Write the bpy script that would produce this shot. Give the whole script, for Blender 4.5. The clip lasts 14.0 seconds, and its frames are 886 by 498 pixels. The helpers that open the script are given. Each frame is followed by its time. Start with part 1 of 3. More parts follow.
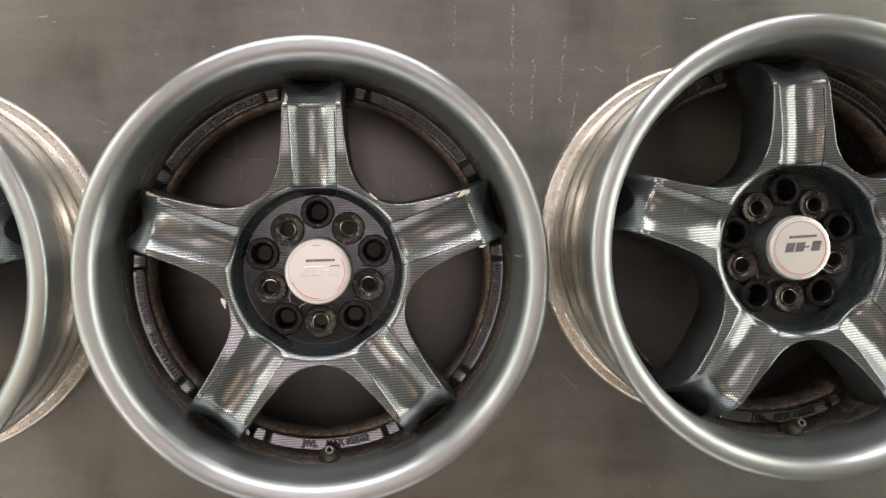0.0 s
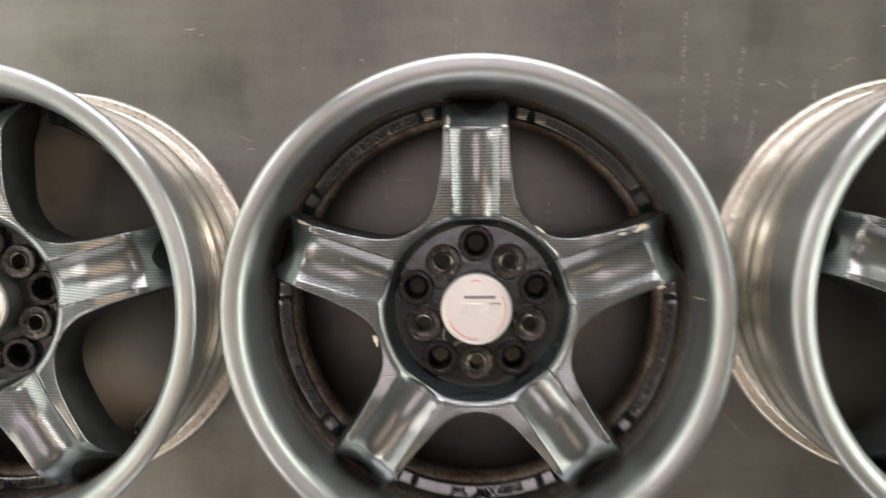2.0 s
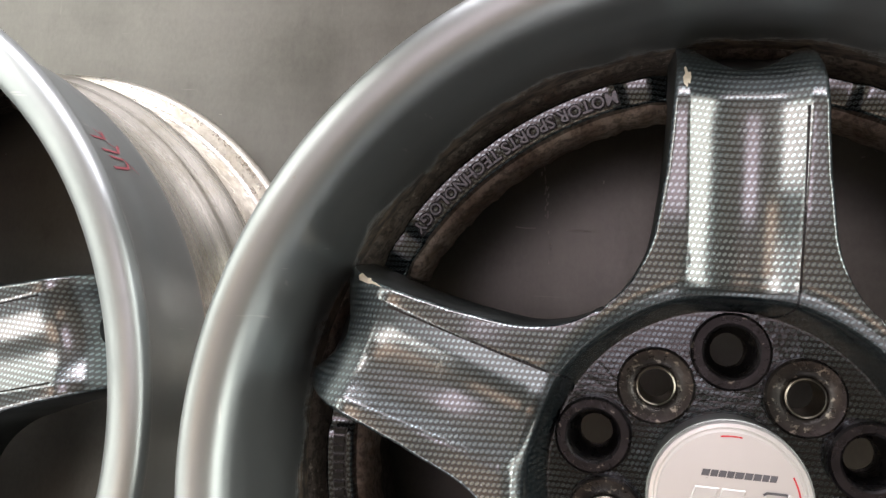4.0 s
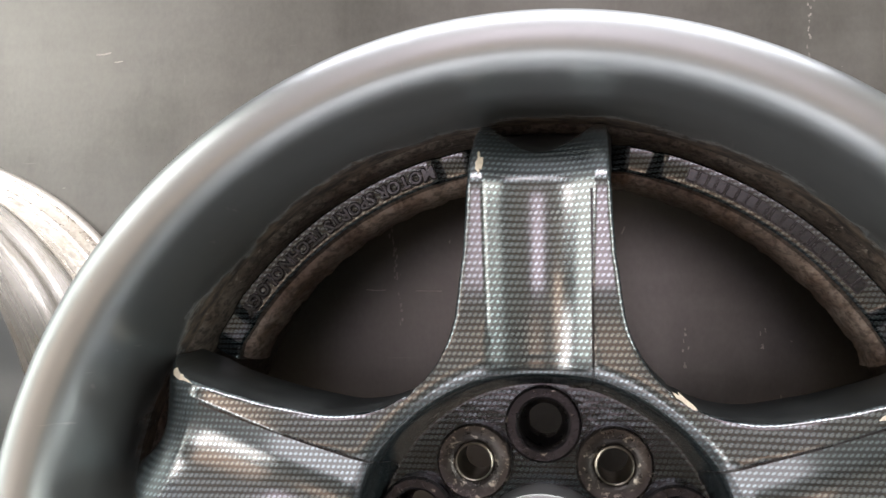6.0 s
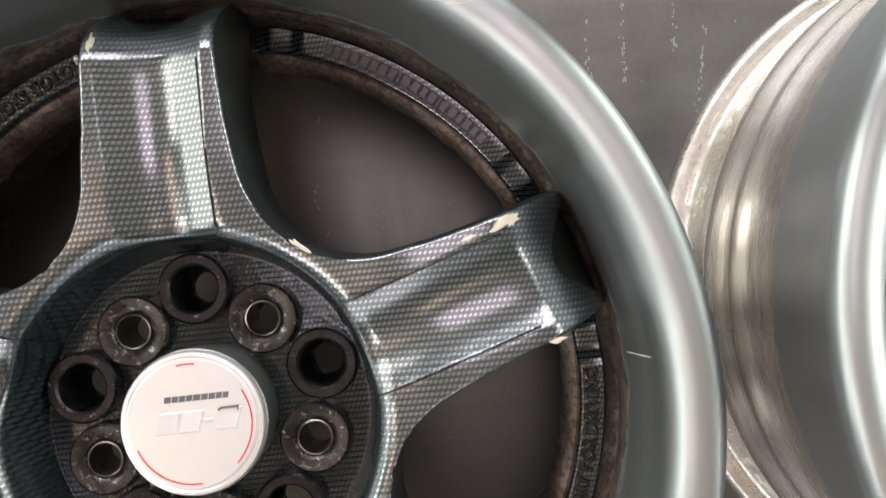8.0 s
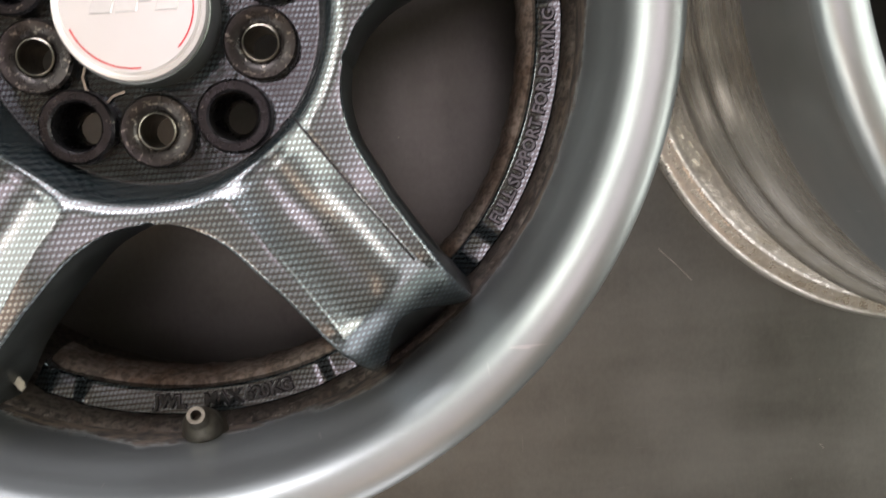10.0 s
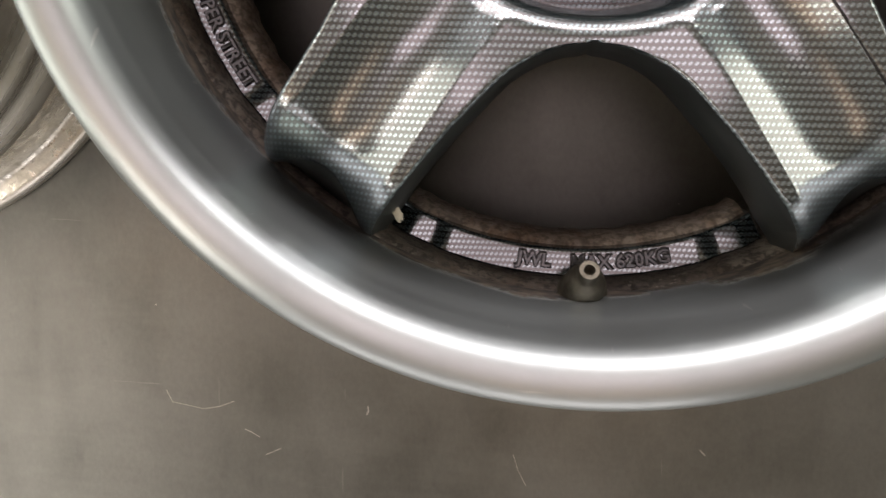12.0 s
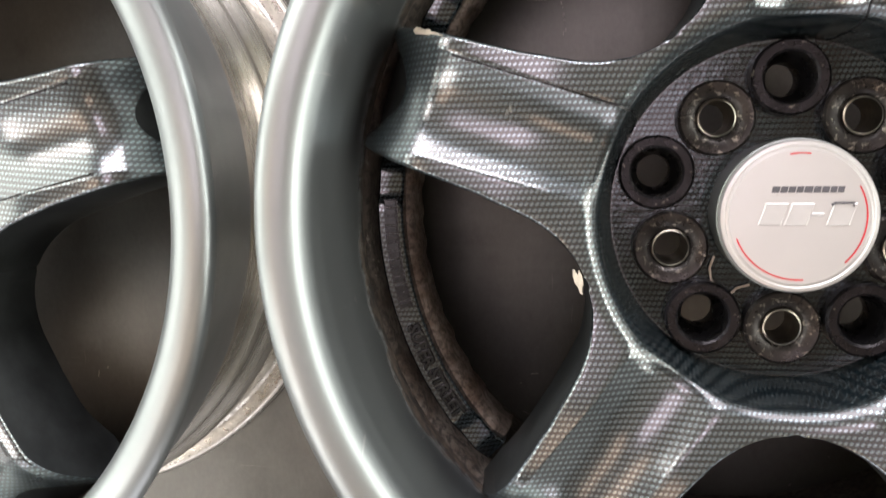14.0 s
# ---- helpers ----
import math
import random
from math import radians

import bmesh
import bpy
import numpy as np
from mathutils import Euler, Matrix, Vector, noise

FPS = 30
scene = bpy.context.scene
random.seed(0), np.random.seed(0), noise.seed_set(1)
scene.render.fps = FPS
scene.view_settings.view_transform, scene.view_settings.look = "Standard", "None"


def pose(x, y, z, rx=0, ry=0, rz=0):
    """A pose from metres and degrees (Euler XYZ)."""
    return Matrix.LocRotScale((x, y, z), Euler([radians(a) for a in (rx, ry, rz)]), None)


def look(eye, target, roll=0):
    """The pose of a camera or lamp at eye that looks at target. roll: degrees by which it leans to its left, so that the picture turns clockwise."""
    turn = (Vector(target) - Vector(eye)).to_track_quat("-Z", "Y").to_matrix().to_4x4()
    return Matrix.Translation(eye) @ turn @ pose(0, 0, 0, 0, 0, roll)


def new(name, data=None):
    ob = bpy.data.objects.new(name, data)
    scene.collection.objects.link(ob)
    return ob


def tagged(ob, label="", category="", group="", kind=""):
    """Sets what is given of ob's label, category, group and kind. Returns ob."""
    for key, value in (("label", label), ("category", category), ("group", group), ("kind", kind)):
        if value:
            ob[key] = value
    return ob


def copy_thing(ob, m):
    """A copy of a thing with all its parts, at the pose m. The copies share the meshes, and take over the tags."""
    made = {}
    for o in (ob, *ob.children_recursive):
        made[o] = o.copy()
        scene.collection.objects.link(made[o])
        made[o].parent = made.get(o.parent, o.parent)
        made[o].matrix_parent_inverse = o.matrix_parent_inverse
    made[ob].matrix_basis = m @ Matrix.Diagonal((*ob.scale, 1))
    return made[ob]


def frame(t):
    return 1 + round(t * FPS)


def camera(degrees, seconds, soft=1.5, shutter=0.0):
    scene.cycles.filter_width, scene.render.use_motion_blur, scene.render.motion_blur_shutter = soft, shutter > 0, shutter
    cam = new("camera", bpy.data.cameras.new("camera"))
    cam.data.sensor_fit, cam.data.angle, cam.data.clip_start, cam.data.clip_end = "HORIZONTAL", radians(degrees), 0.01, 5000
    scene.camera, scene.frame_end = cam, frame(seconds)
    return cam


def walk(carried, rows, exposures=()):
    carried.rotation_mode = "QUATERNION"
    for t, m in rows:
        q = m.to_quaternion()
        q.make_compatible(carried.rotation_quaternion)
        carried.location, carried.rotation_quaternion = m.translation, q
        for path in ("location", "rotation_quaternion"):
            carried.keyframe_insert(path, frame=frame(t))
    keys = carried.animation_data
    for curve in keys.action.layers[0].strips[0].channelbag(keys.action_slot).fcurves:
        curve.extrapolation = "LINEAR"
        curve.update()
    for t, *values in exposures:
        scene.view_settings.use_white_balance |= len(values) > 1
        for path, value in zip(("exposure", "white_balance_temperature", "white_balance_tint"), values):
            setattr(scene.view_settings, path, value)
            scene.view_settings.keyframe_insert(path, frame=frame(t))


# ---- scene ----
cam = camera(54.84, 14.0, soft=1.4, shutter=0.22)
# seconds, eye in metres over the floor, Euler angles in degrees
PATH = [
    (0, 0.053, 0.0538, 1.0139, -2.34, -4.76, -1.45),
    (0.5, 0.0232, 0.0602, 1.0192, -3.39, -4.32, -1.99),
    (1, 0.0172, 0.062, 1.0246, -3.91, -3.39, -2.02),
    (1.5, 0.0114, 0.0651, 1.0438, -3.86, -2.74, -1.71),
    (2, -0.0018, 0.0888, 0.939, -2.73, 2.07, -0.36),
    (2.2, -0.0001, 0.1011, 0.8407, -1.46, 7.42, 0.5),
    (4.3, -0.0338, 0.0682, 0.5434, 4.62, 13.81, 3.88),
    (4.5, -0.0249, 0.0786, 0.5425, 4.63, 13.38, 3.5),
    (5, -0.0132, 0.0874, 0.5408, 4.79, 12.27, 2.64),
    (5.5, -0.0043, 0.0914, 0.5392, 5.1, 10.65, 1.53),
    (6, 0.0156, 0.0991, 0.5408, 5.07, 9.05, 0.21),
    (6.5, 0.0448, 0.101, 0.5445, 4.5, 6.95, -1.62),
    (7, 0.082, 0.0951, 0.5523, 3.69, 4.25, -3.6),
    (7.5, 0.1005, 0.0809, 0.5562, 2.0, 1.26, -5.24),
    (7.7, 0.1112, 0.0735, 0.56, 1.35, 0.58, -5.97),
    (9.8, 0.1019, -0.0566, 0.5581, -4.86, -4.61, -4.36),
    (10, 0.0968, -0.0662, 0.5534, -6.48, -3.99, -4.08),
    (10.5, 0.0698, -0.0966, 0.5437, -7.85, -2.74, -2.75),
    (11, 0.0364, -0.1111, 0.5334, -9.27, -0.25, -1.18),
    (11.5, -0.001, -0.1131, 0.5216, -10.32, 2.57, 0.31),
    (12, -0.0228, -0.1075, 0.5192, -10.21, 5.61, 1.37),
    (12.5, -0.0471, -0.0913, 0.5241, -9.99, 7.76, 1.54),
    (13, -0.0573, -0.0733, 0.5276, -7.71, 10.09, 1.7),
    (13.5, -0.0926, -0.0057, 0.5409, -9.8, 8.04, -0.04),
    (14, -0.0865, 0.0303, 0.5552, -7.0, 9.16, -0.83),
]
walk(cam, [(t, pose(x, y, z, rx, ry, rz)) for t, x, y, z, rx, ry, rz in PATH],
     exposures=[(0.0, 0.56, 6700, 18), (2.2, 0.62, 6650, 18), (4.5, 0.72, 6350, 19), (6.5, 0.98, 6300, 19), (7.5, 0.94, 6300, 18), (10.0, 0.88, 6400, 18), (11.5, 0.70, 6750, 18), (12.5, 0.66, 6700, 18), (13.5, 0.86, 6450, 18), (14.0, 0.88, 6380, 19)])

# ---- world and light ----
world = bpy.data.worlds.new("workshop_world")
scene.world = world
world.use_nodes = True
world.node_tree.nodes["Background"].inputs[0].default_value = (0.9, 0.95, 1.0, 1)
world.node_tree.nodes["Background"].inputs[1].default_value = 0.01
scene.view_settings.exposure = 0.0


# area lights set by the highlights they leave; no fitting is in view
def area_light(place, target, size_x, size_y, watts, colour):
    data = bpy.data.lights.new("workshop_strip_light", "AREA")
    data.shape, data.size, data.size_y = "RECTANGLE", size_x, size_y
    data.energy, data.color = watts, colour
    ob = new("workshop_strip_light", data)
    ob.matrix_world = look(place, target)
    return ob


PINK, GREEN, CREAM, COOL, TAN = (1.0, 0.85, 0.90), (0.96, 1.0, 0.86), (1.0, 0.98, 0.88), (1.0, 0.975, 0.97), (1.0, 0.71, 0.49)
# overhead and unseen: pale panel, warm strips beside it, two white lamps one side
area_light((-0.05, 0.5, 2.9), (-0.05, 0.5, 0), 0.75, 1.3, 5.0, PINK)
# tan emitters added so that the lip mirrors a tan band
area_light((0.15, -1.15, 2.9), (0.15, -1.15, 0), 1.0, 0.45, 1.5, TAN)
area_light((-1.5, -0.45, 2.9), (-1.5, -0.45, 0), 0.55, 1.4, 3.4, TAN)
area_light((-2.3, 1.35, 2.75), (-1.0, 1.35, 0), 1.2, 0.7, 12, CREAM)
area_light((-2.2, -1.6, 2.75), (-1.0, -1.6, 0), 1.7, 0.7, 16, CREAM)
# tall unseen area lights added on four sides, each with a brighter narrow core
for place, width, panel, core, colour in (((-2.6, 0.5), 3.4, 27, 2.5, GREEN), ((2.6, 0.4), 3.4, 43, 5, GREEN), ((0.0, 2.7), 3.4, 76, 8, COOL), ((-0.4, -2.7), 3.0, 14, 1, COOL)):
    area_light((*place, 1.4), (0, 0, 1.25), width, 1.6, panel, colour)
    area_light((place[0] * 0.96, place[1] * 0.96, 1.95), (0, 0, 0.9), 3.0, 0.3, core, colour)

# ---- materials ----


class Nodes:
    """A node tree with short calls for nodes and links."""

    def __init__(self, name):
        self.mat = bpy.data.materials.new(name)
        self.mat.use_nodes = True
        self.tree = self.mat.node_tree
        self.bsdf = self.tree.nodes["Principled BSDF"]

    def add(self, kind, **values):
        n = self.tree.nodes.new("ShaderNode" + kind)
        for k, v in values.items():
            if k in n.inputs:
                n.inputs[k].default_value = v
        return n

    def link(self, a, b):
        self.tree.links.new(a, b)

    def coords(self, scale=(1, 1, 1), space="Object", rot=(0, 0, 0)):
        tc, mp = self.add("TexCoord"), self.add("Mapping")
        mp.inputs["Scale"].default_value = scale
        mp.inputs["Rotation"].default_value = rot
        self.link(tc.outputs[space], mp.inputs["Vector"])
        return mp.outputs[0]

    def noise(self, vec, scale, detail=4, rough=0.55):
        n = self.add("TexNoise", Scale=scale, Detail=detail, Roughness=rough)
        self.link(vec, n.inputs["Vector"])
        return n.outputs["Fac"]

    def ramp(self, fac, *stops):
        n = self.add("ValToRGB")
        el = n.color_ramp.elements
        while len(el) < len(stops):
            el.new(0.5)
        for e, (p, c) in zip(el, stops):
            e.position = p
            e.color = (c, c, c, 1) if isinstance(c, (int, float)) else (*c, 1)
        self.link(fac, n.inputs[0])
        return n.outputs[0]

    def math(self, op, a, b=None, c=None):
        n = self.add("Math")
        n.operation = op
        for i, v in enumerate((a, b, c)):
            if v is None:
                continue
            if isinstance(v, (int, float)):
                n.inputs[i].default_value = v
            else:
                self.link(v, n.inputs[i])
        return n.outputs[0]

    def mix(self, fac, a, b):
        n = self.add("Mix")
        n.data_type = "RGBA"
        for sock, v in ((n.inputs[0], fac), (n.inputs[6], a), (n.inputs[7], b)):
            if isinstance(v, (int, float)):
                sock.default_value = v
            elif isinstance(v, tuple):
                sock.default_value = (*v, 1)
            else:
                self.link(v, sock)
        return n.outputs[2]

    def bump(self, height, strength, distance, normal=None):
        n = self.add("Bump", Strength=strength, Distance=distance)
        self.link(height, n.inputs["Height"])
        if normal:
            self.link(normal, n.inputs["Normal"])
        self.link(n.outputs[0], self.bsdf.inputs["Normal"])
        return n.outputs[0]

    def set(self, **values):
        for k, v in values.items():
            sock = self.bsdf.inputs[k.replace("_", " ")]
            if isinstance(v, (int, float)):
                sock.default_value = v
            elif isinstance(v, tuple):
                sock.default_value = (*v, 1) if len(v) == 3 else v
            else:
                self.link(v, sock)
        return self


def polar(n):
    """Angle, radius and height round the wheel's axis as one vector for streaks that run round it."""
    sep = n.add("SeparateXYZ")
    n.link(n.add("TexCoord").outputs["Object"], sep.inputs[0])
    x, y, z = sep.outputs
    r = n.math("SQRT", n.math("ADD", n.math("MULTIPLY", x, x), n.math("MULTIPLY", y, y)))
    com = n.add("CombineXYZ")
    n.link(n.math("ARCTAN2", y, x), com.inputs[0])
    n.link(n.math("MULTIPLY", r, 400), com.inputs[1])
    n.link(n.math("MULTIPLY", z, 400), com.inputs[2])
    return com.outputs[0], r, z


def polished_aluminium():
    """Turned and polished metal: fine grooves run round the axis and stretch what it mirrors across them."""
    n = Nodes("polished_aluminium")
    around, r, z = polar(n)
    streak = n.noise(around, 0.35, 4, 0.6)
    fine = n.noise(around, 2.2, 3, 0.5)
    blotch = n.noise(n.coords(), 18, 4)
    haze = n.ramp(blotch, (0.4, 0.0), (0.72, 1.0))
    colour = n.mix(haze, (0.395, 0.43, 0.435), (0.34, 0.375, 0.383))
    specks = n.ramp(n.noise(n.coords(), 240, 3, 0.6), (0.74, 0.0), (0.78, 0.5))
    colour = n.mix(specks, colour, (0.36, 0.34, 0.31))
    # grime that crept up the wall from the ledge, with a ragged edge
    wander = n.math("MULTIPLY", n.math("SUBTRACT", n.noise(n.coords((1, 1, 0.5)), 14, 8, 0.72), 0.5), 4.5)
    edge = n.math("ADD", n.math("MULTIPLY", n.math("SUBTRACT", z, 0.170), 60), n.math("MULTIPLY", n.math("SUBTRACT", n.noise(around, 1.7, 6, 0.7), 0.5), 1.5))
    edge = n.math("ADD", edge, wander)
    grime = n.math("MULTIPLY", n.ramp(edge, (0.0, 0.97), (0.35, 0.0)), n.math("LESS_THAN", r, 0.196))
    soil = n.mix(n.ramp(n.noise(n.coords((1, 1, 2)), 90, 5, 0.7), (0.42, 0.0), (0.62, 1.0)), (0.018, 0.014, 0.012), (0.14, 0.105, 0.075))
    colour = n.mix(grime, colour, soil)
    for scale, rot, lo in (((22, 330, 40), 0.4, 0.74), ((320, 26, 40), 0.2, 0.745)):
        nick = n.ramp(n.noise(n.coords(scale, rot=(0, 0, rot)), 1.0, 2, 0.5), (lo, 0.0), (lo + 0.03, 0.3))
        colour = n.mix(nick, colour, (0.72, 0.71, 0.69))
    rough = n.math("ADD", n.math("MULTIPLY", streak, 0.10), n.math("MULTIPLY", haze, 0.05))
    # the lip is rubbed duller than the turned wall below it
    rubbed = n.math("MULTIPLY", n.ramp(n.math("MULTIPLY", n.math("SUBTRACT", z, 0.222), 60), (0.0, 0.0), (0.9, 1.0)), 0.03)
    rough = n.math("ADD", n.math("ADD", n.math("ADD", rough, 0.27), rubbed), n.math("MULTIPLY", grime, 0.35))
    n.set(Base_Color=colour, Metallic=n.math("SUBTRACT", 0.97, n.math("MULTIPLY", grime, 0.9)), Roughness=rough, Anisotropic=0.66, Anisotropic_Rotation=0.25)
    tangent = n.add("Tangent")
    tangent.direction_type, tangent.axis = "RADIAL", "Z"
    n.link(tangent.outputs[0], n.bsdf.inputs["Tangent"])
    n.bump(fine, 0.03, 0.0003)
    return n.mat


def cast_aluminium():
    n = Nodes("dulled_aluminium")
    around, r, z = polar(n)
    streak = n.noise(around, 0.6, 4)
    wide = n.noise(around, 0.16, 4, 0.6)
    stain = n.ramp(n.noise(n.coords(), 30, 6, 0.7), (0.48, 0.0), (0.75, 1.0))
    colour = n.mix(stain, (0.66, 0.64, 0.585), (0.50, 0.465, 0.37))
    colour = n.mix(n.ramp(wide, (0.45, 0.0), (0.75, 0.55)), colour, (0.40, 0.39, 0.36))
    # yellow-brown crust in the groove by the rear flange
    low = n.ramp(n.math("MULTIPLY", z, 10), (0.12, 0.0), (0.17, 1.0), (0.30, 1.0), (0.45, 0.0))
    crust = n.math("MULTIPLY", low, n.ramp(n.noise(n.coords(), 170, 7, 0.75), (0.45, 0.0), (0.72, 1.0)))
    colour = n.mix(n.math("MULTIPLY", crust, 0.6), colour, (0.12, 0.095, 0.055))
    rough = n.math("ADD", n.math("MULTIPLY", streak, 0.2), n.math("ADD", n.math("MULTIPLY", crust, 0.3), 0.17))
    n.set(Base_Color=colour, Metallic=n.math("SUBTRACT", 0.93, n.math("MULTIPLY", crust, 0.6)), Roughness=rough, Anisotropic=0.4, Anisotropic_Rotation=0.25)
    tangent = n.add("Tangent")
    tangent.direction_type, tangent.axis = "RADIAL", "Z"
    n.link(tangent.outputs[0], n.bsdf.inputs["Tangent"])
    n.bump(streak, 0.1, 0.0004)
    return n.mat


def corroded_metal(name, light, soot):
    """Pitted casting: brown and grey film, soot in the pits, pale flakes."""
    n = Nodes(name)
    a = n.noise(n.coords(), 260, 8, 0.75)
    b = n.noise(n.coords((1, 1, 0.6)), 55, 7, 0.7)
    wide = n.noise(n.coords(), 17, 3, 0.6)
    brown = n.mix(n.ramp(b, (0.40, 0.0), (0.60, 1.0)), tuple(c * light for c in (0.070, 0.050, 0.036)), tuple(c * light for c in (0.152, 0.134, 0.114)))
    brown = n.mix(n.ramp(wide, (0.40, 0.0), (0.62, 0.7)), brown, tuple(c * light for c in (0.055, 0.046, 0.040)))
    colour = n.mix(n.ramp(a, (0.47, 0.0), (0.56, soot)), brown, (0.016, 0.013, 0.011))
    flake = n.math("MULTIPLY", n.ramp(n.noise(n.coords(), 330, 6, 0.7), (0.60, 0.0), (0.64, 0.9)), n.ramp(wide, (0.45, 0.2), (0.6, 1.0)))
    colour = n.mix(flake, colour, (0.30, 0.275, 0.24))
    n.set(Base_Color=colour, Metallic=0.2, Roughness=n.math("ADD", n.math("MULTIPLY", b, 0.4), 0.42))
    n.bump(n.math("ADD", a, n.math("MULTIPLY", b, 0.8)), 0.7, 0.0012)
    return n.mat


def dotted_weave(name, worn=1.0, tone=0.66, coat=1.0, dirt=0.0, gloss=0.18, relief=0.08):
    """Carbon-look film: rows of slanted pale dashes on near black, laid flat over the casting, under clear coat."""
    n = Nodes(name)
    sep = n.add("SeparateXYZ")
    n.link(n.add("TexCoord").outputs["Object"], sep.inputs[0])
    x, y, z = sep.outputs
    px, py = 0.00215, 0.00254
    row = n.math("DIVIDE", y, py)
    odd = n.math("MULTIPLY", n.math("MODULO", n.math("ADD", n.math("FLOOR", row), 1000), 2), 0.5)
    cx = n.math("SUBTRACT", n.math("FRACT", n.math("ADD", n.math("ADD", n.math("DIVIDE", x, px), odd), 1000)), 0.5)
    cy = n.math("SUBTRACT", n.math("FRACT", n.math("ADD", row, 1000)), 0.5)
    # slanted capsules with round ends, in millimetres
    mx, my = n.math("MULTIPLY", cx, px * 1000), n.math("MULTIPLY", cy, py * 1000)
    c, k = math.cos(radians(38)), math.sin(radians(38))
    u = n.math("ABSOLUTE", n.math("ADD", n.math("MULTIPLY", mx, c), n.math("MULTIPLY", my, k)))
    v = n.math("SUBTRACT", n.math("MULTIPLY", my, c), n.math("MULTIPLY", mx, k))
    u = n.math("MAXIMUM", n.math("SUBTRACT", u, 0.36), 0.0)
    d = n.math("SQRT", n.math("ADD", n.math("MULTIPLY", u, u), n.math("MULTIPLY", v, v)))
    dot = n.ramp(d, (0.40, 1.0), (0.72, 0.0))
    fade = n.noise(n.coords(), 16, 3)
    dot = n.math("MULTIPLY", dot, n.ramp(fade, (0.25, 0.6), (0.6, 1.0)))
    ink = n.mix(n.noise(n.coords(), 9, 2), tuple(c * tone for c in (0.28, 0.385, 0.41)), tuple(c * tone for c in (0.425, 0.495, 0.525)))
    colour = n.mix(dot, (0.004, 0.008, 0.010), ink)
    chip = n.ramp(n.noise(n.coords(), 55, 6, 0.65), (0.70, 0.0), (0.74, 1.0))
    colour = n.mix(n.math("MULTIPLY", chip, 0.5 * worn), colour, (0.48, 0.46, 0.40))
    grime = n.noise(n.coords(), 40, 5, 0.6)
    if dirt:
        soil = n.math("MULTIPLY", n.ramp(n.noise(n.coords(), 75, 6, 0.65), (0.40, 0.0), (0.58, 1.0)), dirt)
        colour = n.mix(soil, colour, (0.016, 0.015, 0.014))
    n.set(Base_Color=colour, Metallic=n.math("MULTIPLY", dot, 0.95), Roughness=n.math("ADD", n.math("MULTIPLY", grime, 0.14), gloss),
          Coat_Weight=coat, Coat_Roughness=n.math("ADD", n.math("MULTIPLY", grime, 0.14), gloss * 0.7), Coat_IOR=1.95)
    n.bump(n.noise(n.coords(), 60 if relief < 0.1 else 190, 3), relief, 0.001)
    return n.mat


def plain(name, colour, rough, metal=0.0, vary=0.3, scale=60, bump=0.0, coat=0.0):
    n = Nodes(name)
    f = n.noise(n.coords(), scale, 5, 0.6)
    dark = tuple(c * (1 - vary) for c in colour)
    n.set(Base_Color=n.mix(n.ramp(f, (0.3, 0.0), (0.7, 1.0)), dark, colour), Metallic=metal,
          Roughness=n.math("ADD", n.math("MULTIPLY", f, 0.2), rough - 0.1), Coat_Weight=coat)
    if bump:
        n.bump(f, bump, 0.001)
    return n.mat


def worn_black(name, colour, wear):
    """Blackened metal rubbed pale in small flecks and streaks, with dusty smears."""
    n = Nodes(name)
    f = n.noise(n.coords(), 180, 6, 0.65)
    smear = n.ramp(n.noise(n.coords((1, 1, 0.4)), 70, 5, 0.7), (0.45, 0.0), (0.70, 0.55))
    tone = n.mix(smear, tuple(c * 0.6 for c in colour), tuple(c * 2.2 for c in colour))
    fleck = n.ramp(n.noise(n.coords((1, 1, 0.5)), 300, 5, 0.7), (0.63 - 0.06 * wear, 0.0), (0.70 - 0.06 * wear, 0.8))
    n.set(Base_Color=n.mix(fleck, tone, (0.30, 0.275, 0.235)), Metallic=0.6, Roughness=n.math("ADD", n.math("MULTIPLY", f, 0.3), 0.14))
    n.bump(f, 0.35, 0.001)
    return n.mat


def brushed_cap():
    n = Nodes("brushed_silver_cap")
    hair = n.noise(n.coords((60, 2600, 1)), 1.0, 3, 0.6)
    cloud = n.noise(n.coords(), 45, 4)
    fleck = n.ramp(n.noise(n.coords(), 520, 3, 0.6), (0.73, 0.0), (0.78, 0.6))
    colour = n.mix(cloud, (0.64, 0.64, 0.63), (0.72, 0.72, 0.71))
    colour = n.mix(fleck, colour, (0.25, 0.22, 0.19))
    n.set(Base_Color=colour, Metallic=0.7, Roughness=n.math("ADD", n.math("MULTIPLY", hair, 0.16), 0.27))
    n.bump(hair, 0.05, 0.0002)
    return n.mat


